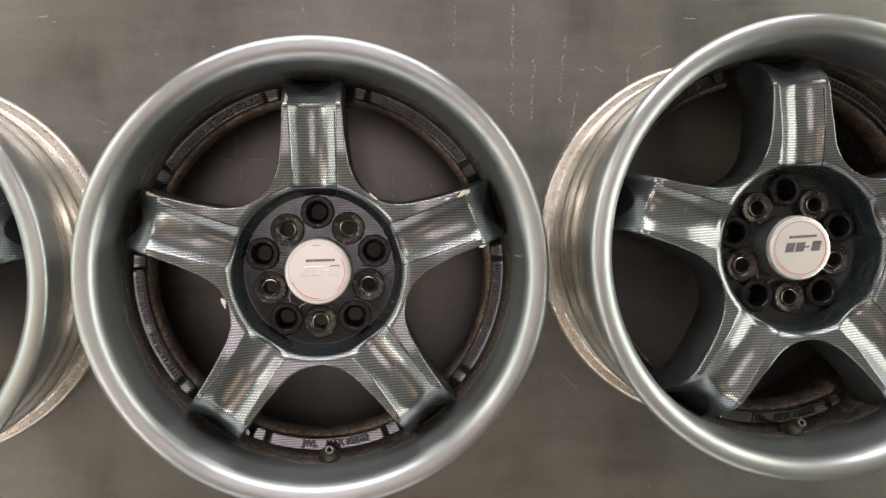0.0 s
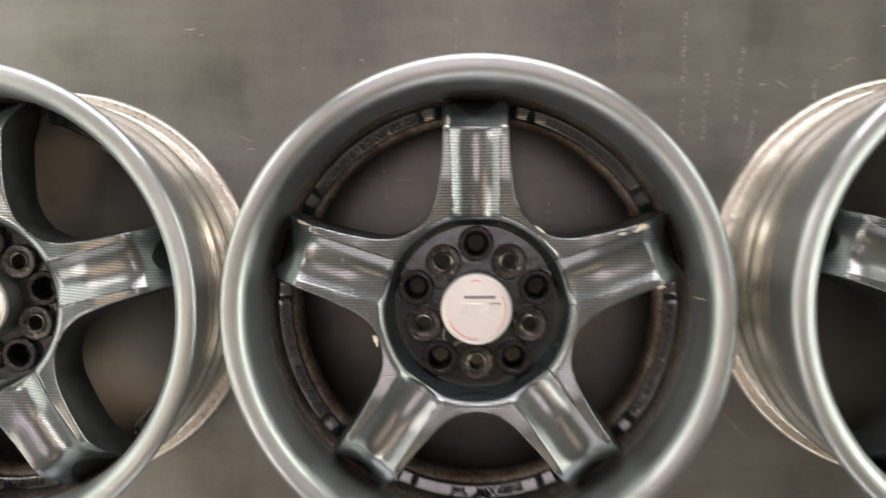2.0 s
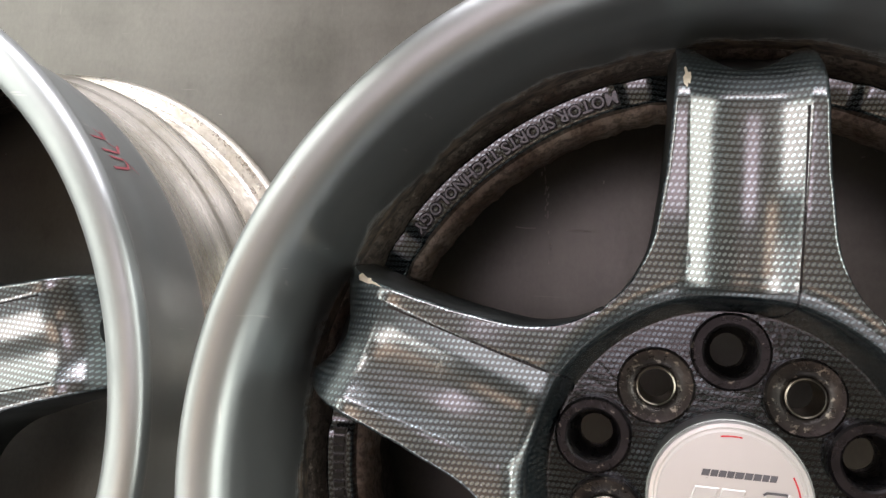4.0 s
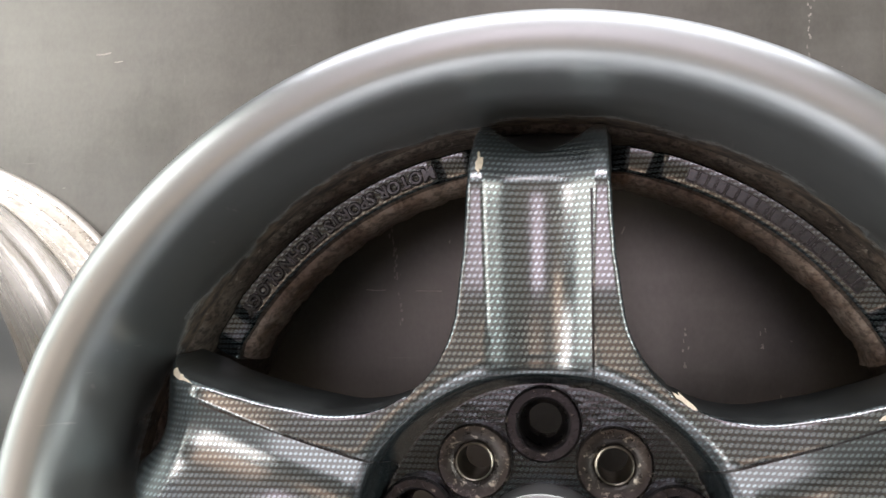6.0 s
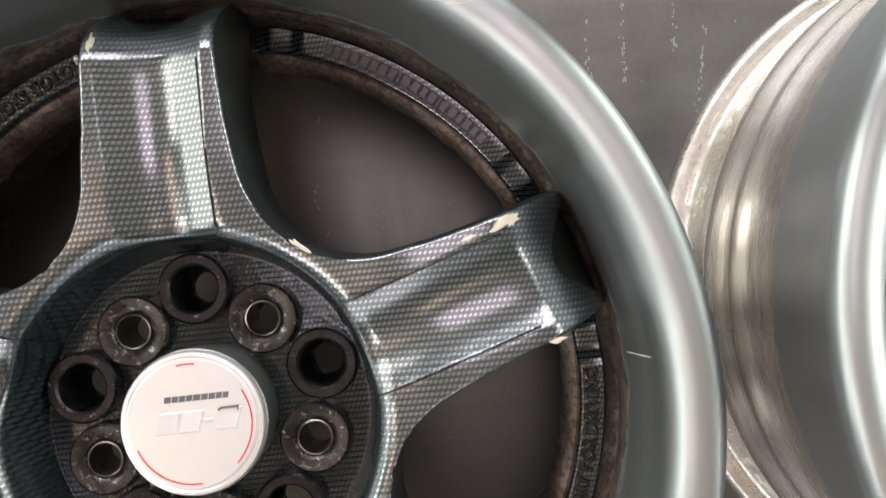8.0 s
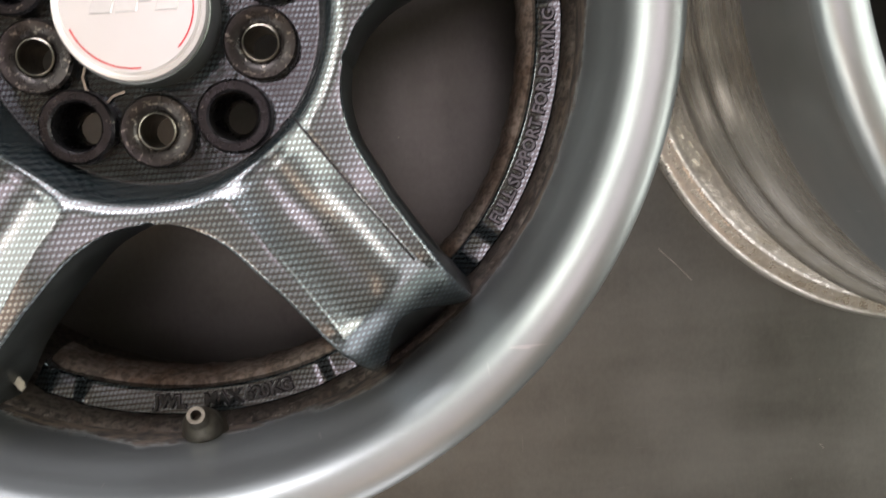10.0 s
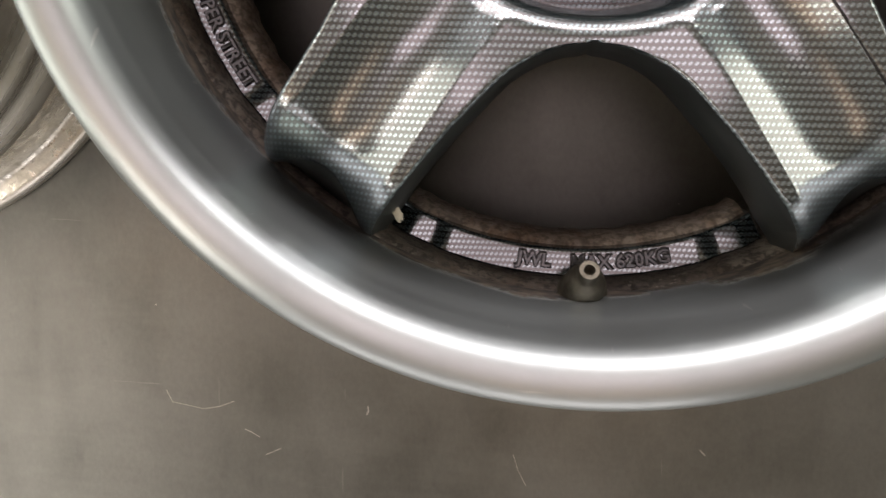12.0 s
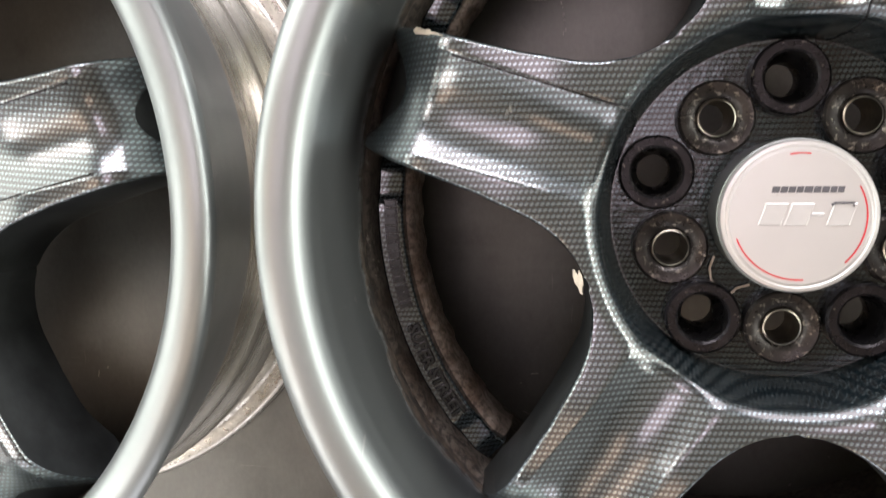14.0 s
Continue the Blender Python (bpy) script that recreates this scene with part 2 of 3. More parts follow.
def sheet_floor():
    n = Nodes("grey_steel_sheet")
    big = n.noise(n.coords(), 3.0, 4)
    fine = n.noise(n.coords((1, 0.35, 1)), 45, 6, 0.65)
    grain = n.noise(n.coords((220, 9, 1)), 1.0, 4, 0.6)
    colour = n.mix(n.ramp(big, (0.35, 0.0), (0.65, 1.0)), (0.113, 0.113, 0.104), (0.146, 0.146, 0.134))
    cloud = n.noise(n.coords((1, 0.55, 1)), 9, 6, 0.62)
    colour = n.mix(n.ramp(cloud, (0.42, 0.0), (0.70, 0.6)), colour, (0.191, 0.192, 0.177))
    colour = n.mix(n.ramp(cloud, (0.30, 0.55), (0.46, 0.0)), colour, (0.076, 0.077, 0.071))
    colour = n.mix(n.ramp(fine, (0.60, 0.0), (0.78, 0.35)), colour, (0.065, 0.063, 0.060))
    # hair scratches in two directions
    for scale, rot, lo in (((16, 300, 1), 0.5, 0.75), ((300, 18, 1), 0.08, 0.74), ((20, 280, 1), -0.9, 0.755)):
        s = n.ramp(n.noise(n.coords(scale, rot=(0, 0, rot)), 1.0, 2, 0.5), (lo, 0.0), (lo + 0.03, 0.3))
        colour = n.mix(s, colour, (0.28, 0.27, 0.25))
    grit = n.ramp(n.noise(n.coords((1, 0.6, 1)), 330, 4, 0.7), (0.35, 0.86), (0.65, 1.0))
    tint = n.add("Mix")
    tint.data_type, tint.blend_type = "RGBA", "MULTIPLY"
    tint.inputs[0].default_value = 0.8
    n.link(colour, tint.inputs[6])
    n.link(grit, tint.inputs[7])
    colour = tint.outputs[2]
    speck = n.ramp(n.noise(n.coords(), 420, 3, 0.6), (0.72, 0.0), (0.78, 0.5))
    colour = n.mix(n.math("MULTIPLY", speck, n.ramp(big, (0.45, 0.0), (0.6, 1.0))), colour, (0.045, 0.042, 0.04))
    smear = n.noise(n.coords((2.2, 11, 1), rot=(0, 0, 0.6)), 1.6, 4, 0.6)
    colour = n.mix(n.ramp(smear, (0.45, 0.0), (0.75, 0.5)), colour, (0.204, 0.205, 0.189))
    rough = n.math("ADD", n.math("ADD", n.math("MULTIPLY", grain, 0.16), n.math("MULTIPLY", fine, 0.10)), n.math("MULTIPLY", cloud, 0.18))
    n.set(Base_Color=colour, Metallic=0.65, Roughness=n.math("ADD", n.math("ADD", rough, 0.06), n.math("MULTIPLY", smear, 0.16)))
    n.bump(grain, 0.05, 0.0005)
    return n.mat


ALU = polished_aluminium()
ALU_DULL = cast_aluminium()
RUST = corroded_metal("brown_corroded_metal", 1.2, 0.85)
# rib metal: greyer, and its pale tone includes the light on the rib
RUST_PALE = corroded_metal("grey_brown_corroded_metal", 3.3, 0.55)
WEAVE = dotted_weave("carbon_look_film")
WEAVE_PAD = dotted_weave("carbon_look_film_on_pads", 0.1, 0.60, 0.4, 0.15, 0.08)
WEAVE_LETTER = dotted_weave("carbon_look_film_on_letters", 0.0, 0.08, 0.15, 0.2, 0.10)
# hub film: lower print tone than on the spokes, plus dirt blotches
WEAVE_HUB = dotted_weave("soiled_carbon_look_film", 0.5, 0.38, 0.0, 0.5, 0.06, 0.16)
# darker films for hub well and spoke walls; their shade is in the colour
WEAVE_SHADED = dotted_weave("dull_shaded_carbon_look_film_in_well", 0.2, 0.34, 0.35, 0.2)
FILM_SHADED = plain("shaded_plain_film_on_walls", (0.040, 0.045, 0.045), 0.40, 0.35, 0.6, 45, 0.2)
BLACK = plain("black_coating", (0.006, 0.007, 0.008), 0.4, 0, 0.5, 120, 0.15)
BLACK_GLOSS = plain("black_gloss_paint", (0.010, 0.010, 0.011), 0.28, 0, 0.5, 160, 0.2)
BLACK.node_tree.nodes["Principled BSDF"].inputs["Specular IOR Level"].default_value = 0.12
FLOOR = sheet_floor()
BUSH = worn_black("blackened_bushing_metal", (0.020, 0.018, 0.020), 0.0)
SEAT = worn_black("worn_bolt_seat_metal", (0.040, 0.036, 0.034), 1.0)
INSERT = plain("bare_bolt_seat_metal", (0.42, 0.39, 0.33), 0.32, 1.0, 0.4, 250, 0.2)
CAP = brushed_cap()
CAP_SIDE = plain("grey_cap_skirt", (0.17, 0.185, 0.175), 0.34, 0.7, 0.2, 90)
RED = plain("red_print", (0.62, 0.04, 0.05), 0.4, 0, 0.25, 300)
INK = plain("dark_grey_print", (0.10, 0.10, 0.11), 0.4, 0, 0.3, 300)
PALE = plain("embossed_silver", (0.66, 0.66, 0.65), 0.36, 0.55, 0.1, 80)
VALVE = plain("dirty_nickel_valve", (0.16, 0.145, 0.115), 0.45, 0.85, 0.5, 200, 0.3)
PRIMER = plain("chipped_cream_primer", (0.62, 0.57, 0.46), 0.6, 0, 0.3, 300, 0.3)
SCUFF = plain("pale_scuff", (0.38, 0.36, 0.325), 0.55, 0.1, 0.4, 400)
MARKER = plain("red_marker_ink", (0.38, 0.10, 0.12), 0.5, 0, 0.3, 400)
WALL = plain("pale_workshop_wall", (0.38, 0.38, 0.36), 0.8, 0, 0.15, 3)
CEIL = plain("tan_boarded_ceiling", (0.26, 0.215, 0.17), 0.85, 0, 0.1, 3)

# ---- building helpers ----


def mesh_of(name, bm, smooth=True):
    bmesh.ops.recalc_face_normals(bm, faces=bm.faces)
    me = bpy.data.meshes.new(name)
    bm.to_mesh(me)
    bm.free()
    if smooth:
        me.polygons.foreach_set("use_smooth", [True] * len(me.polygons))
        me.set_sharp_from_angle(angle=radians(38))
    return me


def part(name, bm, material, parent=None, label="", smooth=True):
    me = mesh_of(name, bm, smooth)
    me.materials.append(material)
    ob = new(name, me)
    if parent:
        ob.parent = parent
    if label:
        ob["label"] = label
    return ob


def lathe(profile, segments=160, closed=True, centre=(0, 0, 0), rot=None):
    """A ring turned round z from (radius, height) pairs."""
    bm = bmesh.new()
    rings = []
    for k in range(segments):
        a = 2 * math.pi * k / segments
        ring = []
        for r, z in profile:
            p = Vector((r * math.cos(a), r * math.sin(a), z))
            if rot:
                p = rot @ p
            ring.append(bm.verts.new(p + Vector(centre)))
        rings.append(ring)
    m = len(profile)
    for k in range(segments):
        a, b = rings[k], rings[(k + 1) % segments]
        for i in range(m if closed else m - 1):
            j = (i + 1) % m
            bm.faces.new((a[i], b[i], b[j], a[j]))
    return bm


def smooth_profile(points, steps=5):
    """Catmull-Rom through the points."""
    out = []
    n = len(points)
    for i in range(n - 1):
        p0, p1, p2, p3 = (Vector(points[max(0, min(n - 1, i + k))]) for k in (-1, 0, 1, 2))
        for s in range(steps):
            t = s / steps
            q = 0.5 * ((2 * p1) + (p2 - p0) * t + (2 * p0 - 5 * p1 + 4 * p2 - p3) * t * t + (3 * p1 - p0 - 3 * p2 + p3) * t ** 3)
            out.append((q.x, q.y))
    out.append(tuple(points[-1]))
    return out


def step(a, b, x):
    t = max(0.0, min(1.0, (x - a) / (b - a)))
    return t * t * (3 - 2 * t)


def strip(points, width, thick, bm=None):
    """A thin bar that follows points lying about level."""
    bm = bm or bmesh.new()
    prev = None
    for i, p in enumerate(points):
        p = Vector(p)
        a, b = Vector(points[max(i - 1, 0)]), Vector(points[min(i + 1, len(points) - 1)])
        d = (b - a).normalized()
        s = Vector((-d.y, d.x, 0)).normalized() * width / 2
        up = Vector((0, 0, thick))
        ring = [bm.verts.new(q) for q in (p - s, p + s, p + s + up, p - s + up)]
        if prev:
            for k in range(4):
                bm.faces.new((prev[k], prev[(k + 1) % 4], ring[(k + 1) % 4], ring[k]))
        else:
            bm.faces.new(ring)
        prev = ring
    bm.faces.new(prev)
    return bm


def arc(r, a0, a1, z, n=24):
    return [(r * math.cos(radians(a0 + (a1 - a0) * i / n)), r * math.sin(radians(a0 + (a1 - a0) * i / n)), z) for i in range(n + 1)]


# ---- the wheel ----
SPOKE_Z, HUB_Z, PAD_Z = 0.219, 0.1720, 0.1405

# half angle of a spoke against the radius, in metres and degrees
OUTLINE_R = (0.0725, 0.0884, 0.0888, 0.0901, 0.0928, 0.0968, 0.1014, 0.1070, 0.1150, 0.1300, 0.1450, 0.1600, 0.1750, 0.1950)
OUTLINE_A = (36.0, 36.0, 33.0, 29.6, 26.0, 22.8, 20.1, 18.0, 16.0, 13.2, 11.4, 10.1, 9.1, 8.3)


def spoke_top(r, a):
    """Height of the spoke's face at radius r and angle a (degrees) off its middle line."""
    along, side = r * math.cos(radians(a)), abs(r * math.sin(radians(a)))
    half = 0.0205 + 0.0015 * step(0.10, 0.16, along)
    flange = SPOKE_Z - 0.006 * (1 - step(0.070, 0.120, along)) - 0.054 * max(0, (along - 0.150) / 0.040) ** 2.2
    u = min(1.0, side / half)
    # rounded floor and plane flanks
    rise = 0.54 * half * (u * u / 1.5 if u < 0.75 else 0.375 + (u - 0.75))
    trough = 0.0004 + 0.54 * half * 0.625 - rise if side <= half else 0.0
    groove = 0.0002 * max(0.0, 1 - abs(side - half) / 0.0009)
    trough += groove
    trough *= step(0.0735, 0.0860, along)
    z = flange - trough
    # rounded shoulder, then the steep wall of the hub's well
    bend = max(0.0, min(0.97, (0.0885 - r) / 0.0100))
    z -= 0.0100 * (1 - math.sqrt(1 - bend * bend))
    drop = max(0.0, min(1.0, (0.0788 - r) / (0.0788 - 0.0738)))
    return z + (HUB_Z + 0.0005 - z) * drop


def spoke_mesh(turn):
    bm = bmesh.new()
    rows = [0.0728 + i * 0.00088 for i in range(17)] + [0.0876, 0.0886, 0.0891, 0.0898, 0.0908, 0.0920, 0.0936, 0.0954, 0.0976, 0.1002]
    rows += [0.103 + i * 0.0045 for i in range(11)] + [0.152 + i * 0.0026 for i in range(1, 12)] + [0.1832, 0.1855, 0.1880, 0.1895]
    cols = 68
    grid = []
    for r in rows:
        half = float(np.interp(r, OUTLINE_R, OUTLINE_A))
        line = []
        # columns follow the crease beside the trough
        crease = 0.0205 + 0.0015 * step(0.10, 0.16, r)
        inner, mid, outer = (math.degrees(math.asin(k / r)) for k in (crease - 0.0009, crease, crease + 0.0009))
        side = [inner * i / 20 for i in range(21)] + [mid, outer] + [outer + (half - outer) * (1 - (1 - i / 12) ** 1.5) for i in range(1, 13)]
        angles = [-a for a in reversed(side[1:])] + side
        for a in angles:
            s = a / half
            rr = r
            if r > 0.16:
                rr = r - 0.0195 * step(0.148, 0.1895, r) * (1 - min(1, abs(s) / 0.84) ** 2)
            z = spoke_top(rr, a)
            # rounded edge along the openings
            if r > 0.0885:
                edge = (1 - abs(s)) * rr * radians(half)
                z -= 0.0016 * max(0, 1 - edge / 0.0018) ** 2
            t = radians(90 + turn + a)
            line.append(bm.verts.new((rr * math.cos(t), rr * math.sin(t), z)))
        grid.append(line)
    for i in range(len(grid) - 1):
        for c in range(cols):
            bm.faces.new((grid[i][c], grid[i][c + 1], grid[i + 1][c + 1], grid[i + 1][c]))
    # side walls lean in towards the back, then the back face
    bm.verts.index_update()
    shown = len(bm.verts)
    first = next(i for i, r in enumerate(rows) if r > 0.0884)
    lower = []
    for i, line in enumerate(grid):
        low = []
        for c, v in enumerate(line):
            p = Vector((v.co.x, v.co.y))
            if i >= first - 1 and c in (0, cols):
                q0, q1 = grid[max(i - 1, first)][c].co, grid[min(i + 1, len(grid) - 1)][c].co
                d = Vector((q1.x - q0.x, q1.y - q0.y)).normalized()
                out = Vector((d.y, -d.x)) * (1 if c == 0 else -1)
                if i <= first:
                    out = p.normalized()
                p = p + out * 0.0025
            if rows[i] > 0.17:
                p = p.normalized() * min(0.1885, rows[i] + 0.004)
            back = 0.160 - 0.010 * step(0.150, 0.176, p.length)
            low.append(bm.verts.new((p.x, p.y, min(back, v.co.z - 0.006))))
        lower.append(low)
    for i in range(len(grid) - 1):
        for c in range(cols):
            bm.faces.new((lower[i][c], lower[i + 1][c], lower[i + 1][c + 1], lower[i][c + 1]))
        if i + 1 >= first:
            bm.faces.new((grid[i][0], grid[i + 1][0], lower[i + 1][0], lower[i][0]))
            bm.faces.new((grid[i][cols], lower[i][cols], lower[i + 1][cols], grid[i + 1][cols]))
    for c in range(cols):
        bm.faces.new((grid[-1][c], grid[-1][c + 1], lower[-1][c + 1], lower[-1][c]))
    # film on the face, shade-darkened films in well and down walls, black back
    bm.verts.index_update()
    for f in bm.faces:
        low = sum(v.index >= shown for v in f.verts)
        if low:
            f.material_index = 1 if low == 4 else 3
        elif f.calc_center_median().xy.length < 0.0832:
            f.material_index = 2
    return bm


# sides of each spoke's trough on which the film shows a seam
SEAMS = ((-1,), (-1,), (), (1,), (-1, 1))


def seam_mesh(turn, side):
    """A thin dark line beside the trough that rounds its corner towards the hub."""
    line = [(0.152 - 0.0745 * i / 30, 0.0207) for i in range(31)]
    line += [(0.0775 - 0.0050 * math.sin(radians(d)), 0.0207 - 0.0050 * (1 - math.cos(radians(d)))) for d in range(10, 91, 10)]
    line += [(0.0725, 0.0157 - 0.0012 * i) for i in range(1, 5)]
    points = []
    for along, off in line:
        r, a = math.hypot(along, off), math.degrees(math.atan2(off, along)) * side
        t = radians(90 + turn + a)
        points.append((r * math.cos(t), r * math.sin(t), spoke_top(r, a) - 0.0001))
    return strip(points, 0.0009, 0.0005)


def hub_mesh(holes):
    """The sunk hub plate with its bolt holes and centre bore."""
    bm = bmesh.new()
    edges = []

    def loop(cx, cy, r, n):
        vs = [bm.verts.new((cx + r * math.cos(2 * math.pi * i / n), cy + r * math.sin(2 * math.pi * i / n), HUB_Z)) for i in range(n)]
        es = [bm.edges.new((vs[i], vs[(i + 1) % n])) for i in range(n)]
        edges.extend(es)
        return vs

    loops = [loop(0, 0, 0.0738, 120), loop(0, 0, 0.026, 48)]
    for x, y in holes:
        loops.append(loop(x, y, 0.0125, 32))
    bmesh.ops.triangle_fill(bm, use_beauty=True, use_dissolve=False, edges=edges)
    for vs in loops:
        low = [bm.verts.new((v.co.x, v.co.y, 0.140)) for v in vs]
        n = len(vs)
        for i in range(n):
            bm.faces.new((vs[i], vs[(i + 1) % n], low[(i + 1) % n], low[i]))
    return bm


def text_mesh(body, size, depth, grow=0.00028):
    """Letters of the built-in font as a bmesh lying flat, centred on its baseline."""
    cu = bpy.data.curves.new("letters", "FONT")
    cu.body, cu.size, cu.extrude, cu.align_x, cu.resolution_u = body, size, depth, "CENTER", 2
    cu.bevel_depth, cu.bevel_resolution, cu.offset = 0.0003, 1, grow
    ob = new("letters", cu)
    bpy.context.view_layer.update()
    me = bpy.data.meshes.new_from_object(ob)
    bm = bmesh.new()
    bm.from_mesh(me)
    bpy.data.objects.remove(ob)
    bpy.data.curves.remove(cu)
    bpy.data.meshes.remove(me)
    return bm


def bend_round(bm, r, mid, z):
    """Bends flat letters round the axis, tops towards the hub, running anticlockwise."""
    for v in bm.verts:
        a = radians(mid) + v.co.x / r
        rr = r - v.co.y
        v.co = Vector((rr * math.cos(a), rr * math.sin(a), z + v.co.z + 0.16 * (rr - 0.1772)))
    return bm


def bars_text(widths, height, gap, depth):
    """A row of plain bars for lettering that is not spelled out."""
    bm = bmesh.new()
    total = sum(widths) + gap * (len(widths) - 1)
    x = -total / 2
    for w in widths:
        n = max(1, int(w / 0.003))
        for k in range(n):
            bmesh.ops.create_cube(bm, size=1, matrix=Matrix.Translation((x + w * (k + 0.5) / n, height / 2, depth / 2)) @ Matrix.Diagonal((w / n * 0.999, height, depth, 1)))
        x += w + gap
    return bm


def two_tone(name, bm, material, parent, label=""):
    """A turned part with worn top faces and black sides."""
    bmesh.ops.recalc_face_normals(bm, faces=bm.faces)
    for f in bm.faces:
        if abs(f.normal.z) < 0.6:
            f.material_index = 1
    ob = part(name, bm, material, parent, label)
    ob.data.materials.append(BLACK_GLOSS)
    return ob


def bushing(wheel, x, y, outer):
    """A bolt seat: dark collar, and a sleeve that shows bare metal in every other one."""
    zt = 0.1818 if outer else 0.1806
    if outer:
        prof = [(0.0162, 0.174), (0.0162, zt - 0.0014), (0.0151, zt), (0.0118, zt), (0.0108, zt - 0.0010), (0.0104, zt - 0.012), (0.0076, zt - 0.017), (0.0074, 0.150), (0.0162, 0.150)]
        return two_tone("bolt_collar", lathe(prof, 40, centre=(x, y, 0)), BUSH, wheel)
    prof = [(0.0162, 0.174), (0.0162, zt - 0.0014), (0.0151, zt), (0.0108, zt - 0.0006), (0.0094, zt - 0.0018), (0.0084, zt - 0.0026), (0.0084, 0.150), (0.0162, 0.150)]
    ob = two_tone("bolt_collar", lathe(prof, 40, centre=(x, y, 0)), SEAT, wheel, "worn collar with bare metal sleeve")
    prof = [(0.0083, zt - 0.0040), (0.0081, zt - 0.0014), (0.0074, zt - 0.0010), (0.0070, zt - 0.0022), (0.0068, 0.152), (0.0083, 0.152)]
    part("sleeve", lathe(prof, 36, centre=(x, y, 0)), INSERT, ob)
    return ob


def centre_cap(wheel, lettering):
    z = 0.2040
    prof = [(0.0005, z), (0.0272, z), (0.0277, z - 0.0007), (0.0284, z - 0.0009), (0.0290, z - 0.0003), (0.0304, z - 0.0006), (0.0311, z - 0.0020), (0.0312, z - 0.0036), (0.0005, z - 0.0036)]
    cap = part("centre_cap", lathe(prof, 96), CAP, wheel, "silver centre cap with red ring marks")
    prof = [(0.0300, z - 0.0038), (0.0316, z - 0.0050), (0.0317, z - 0.0120), (0.0310, z - 0.0135), (0.0312, HUB_Z), (0.0285, HUB_Z), (0.0285, z - 0.0038)]
    part("cap_skirt", lathe(prof, 96), CAP_SIDE, cap)
    zt = z + 0.0001
    for a0, a1 in ((82, 100), (200, 275), (-46, 29)):
        part("red_arc", strip(arc(0.0256, a0, a1, zt), 0.0006, 0.00012), RED, cap)
    if lettering:
        bm = bars_text((0.0024, 0.0022, 0.0022, 0.0021, 0.0026, 0.0023, 0.0023, 0.0020, 0.0020), 0.0021, 0.0003, 0.00010)
        for v in bm.verts:
            v.co = Vector((v.co.x * 1.22 + v.co.y * 0.3 + 0.0026, v.co.y * 1.2 + 0.0098, zt + v.co.z))
        tagged(part("printed_bar", bm, INK, cap), kind="stuff")
        # embossed plain shapes with soft shoulders
        x = -0.0162
        for w in (0.0094, 0.0092, 0.0054, 0.0094):
            h, y = (0.0094, -0.0036) if w > 0.006 else (0.0020, 0.0000)
            bm = bars_text((w,), h, 0.001, 0.0008)
            bmesh.ops.remove_doubles(bm, verts=bm.verts, dist=0.00001)
            for v in bm.verts:
                inset = 1 - 0.0012 / w if v.co.z > 0.0004 else 1
                v.co = Vector((x + w / 2 + v.co.x * inset + v.co.y * 0.3, y + h / 2 + (v.co.y - h / 2) * (1 - 0.0012 / h if v.co.z > 0.0004 else 1), zt - 0.0003 + v.co.z))
            part("embossed_shape", bm, PALE, cap)
            x += w + 0.0007
        bm = strip([(0.0118, 0.0048, zt + 0.0006), (0.0132, 0.0057, zt + 0.0006), (0.0206, 0.0057, zt + 0.0006), (0.0199, 0.0043, zt + 0.0006)], 0.0009, 0.00035)
        part("dark_stroke", bm, INK, cap)
    return cap


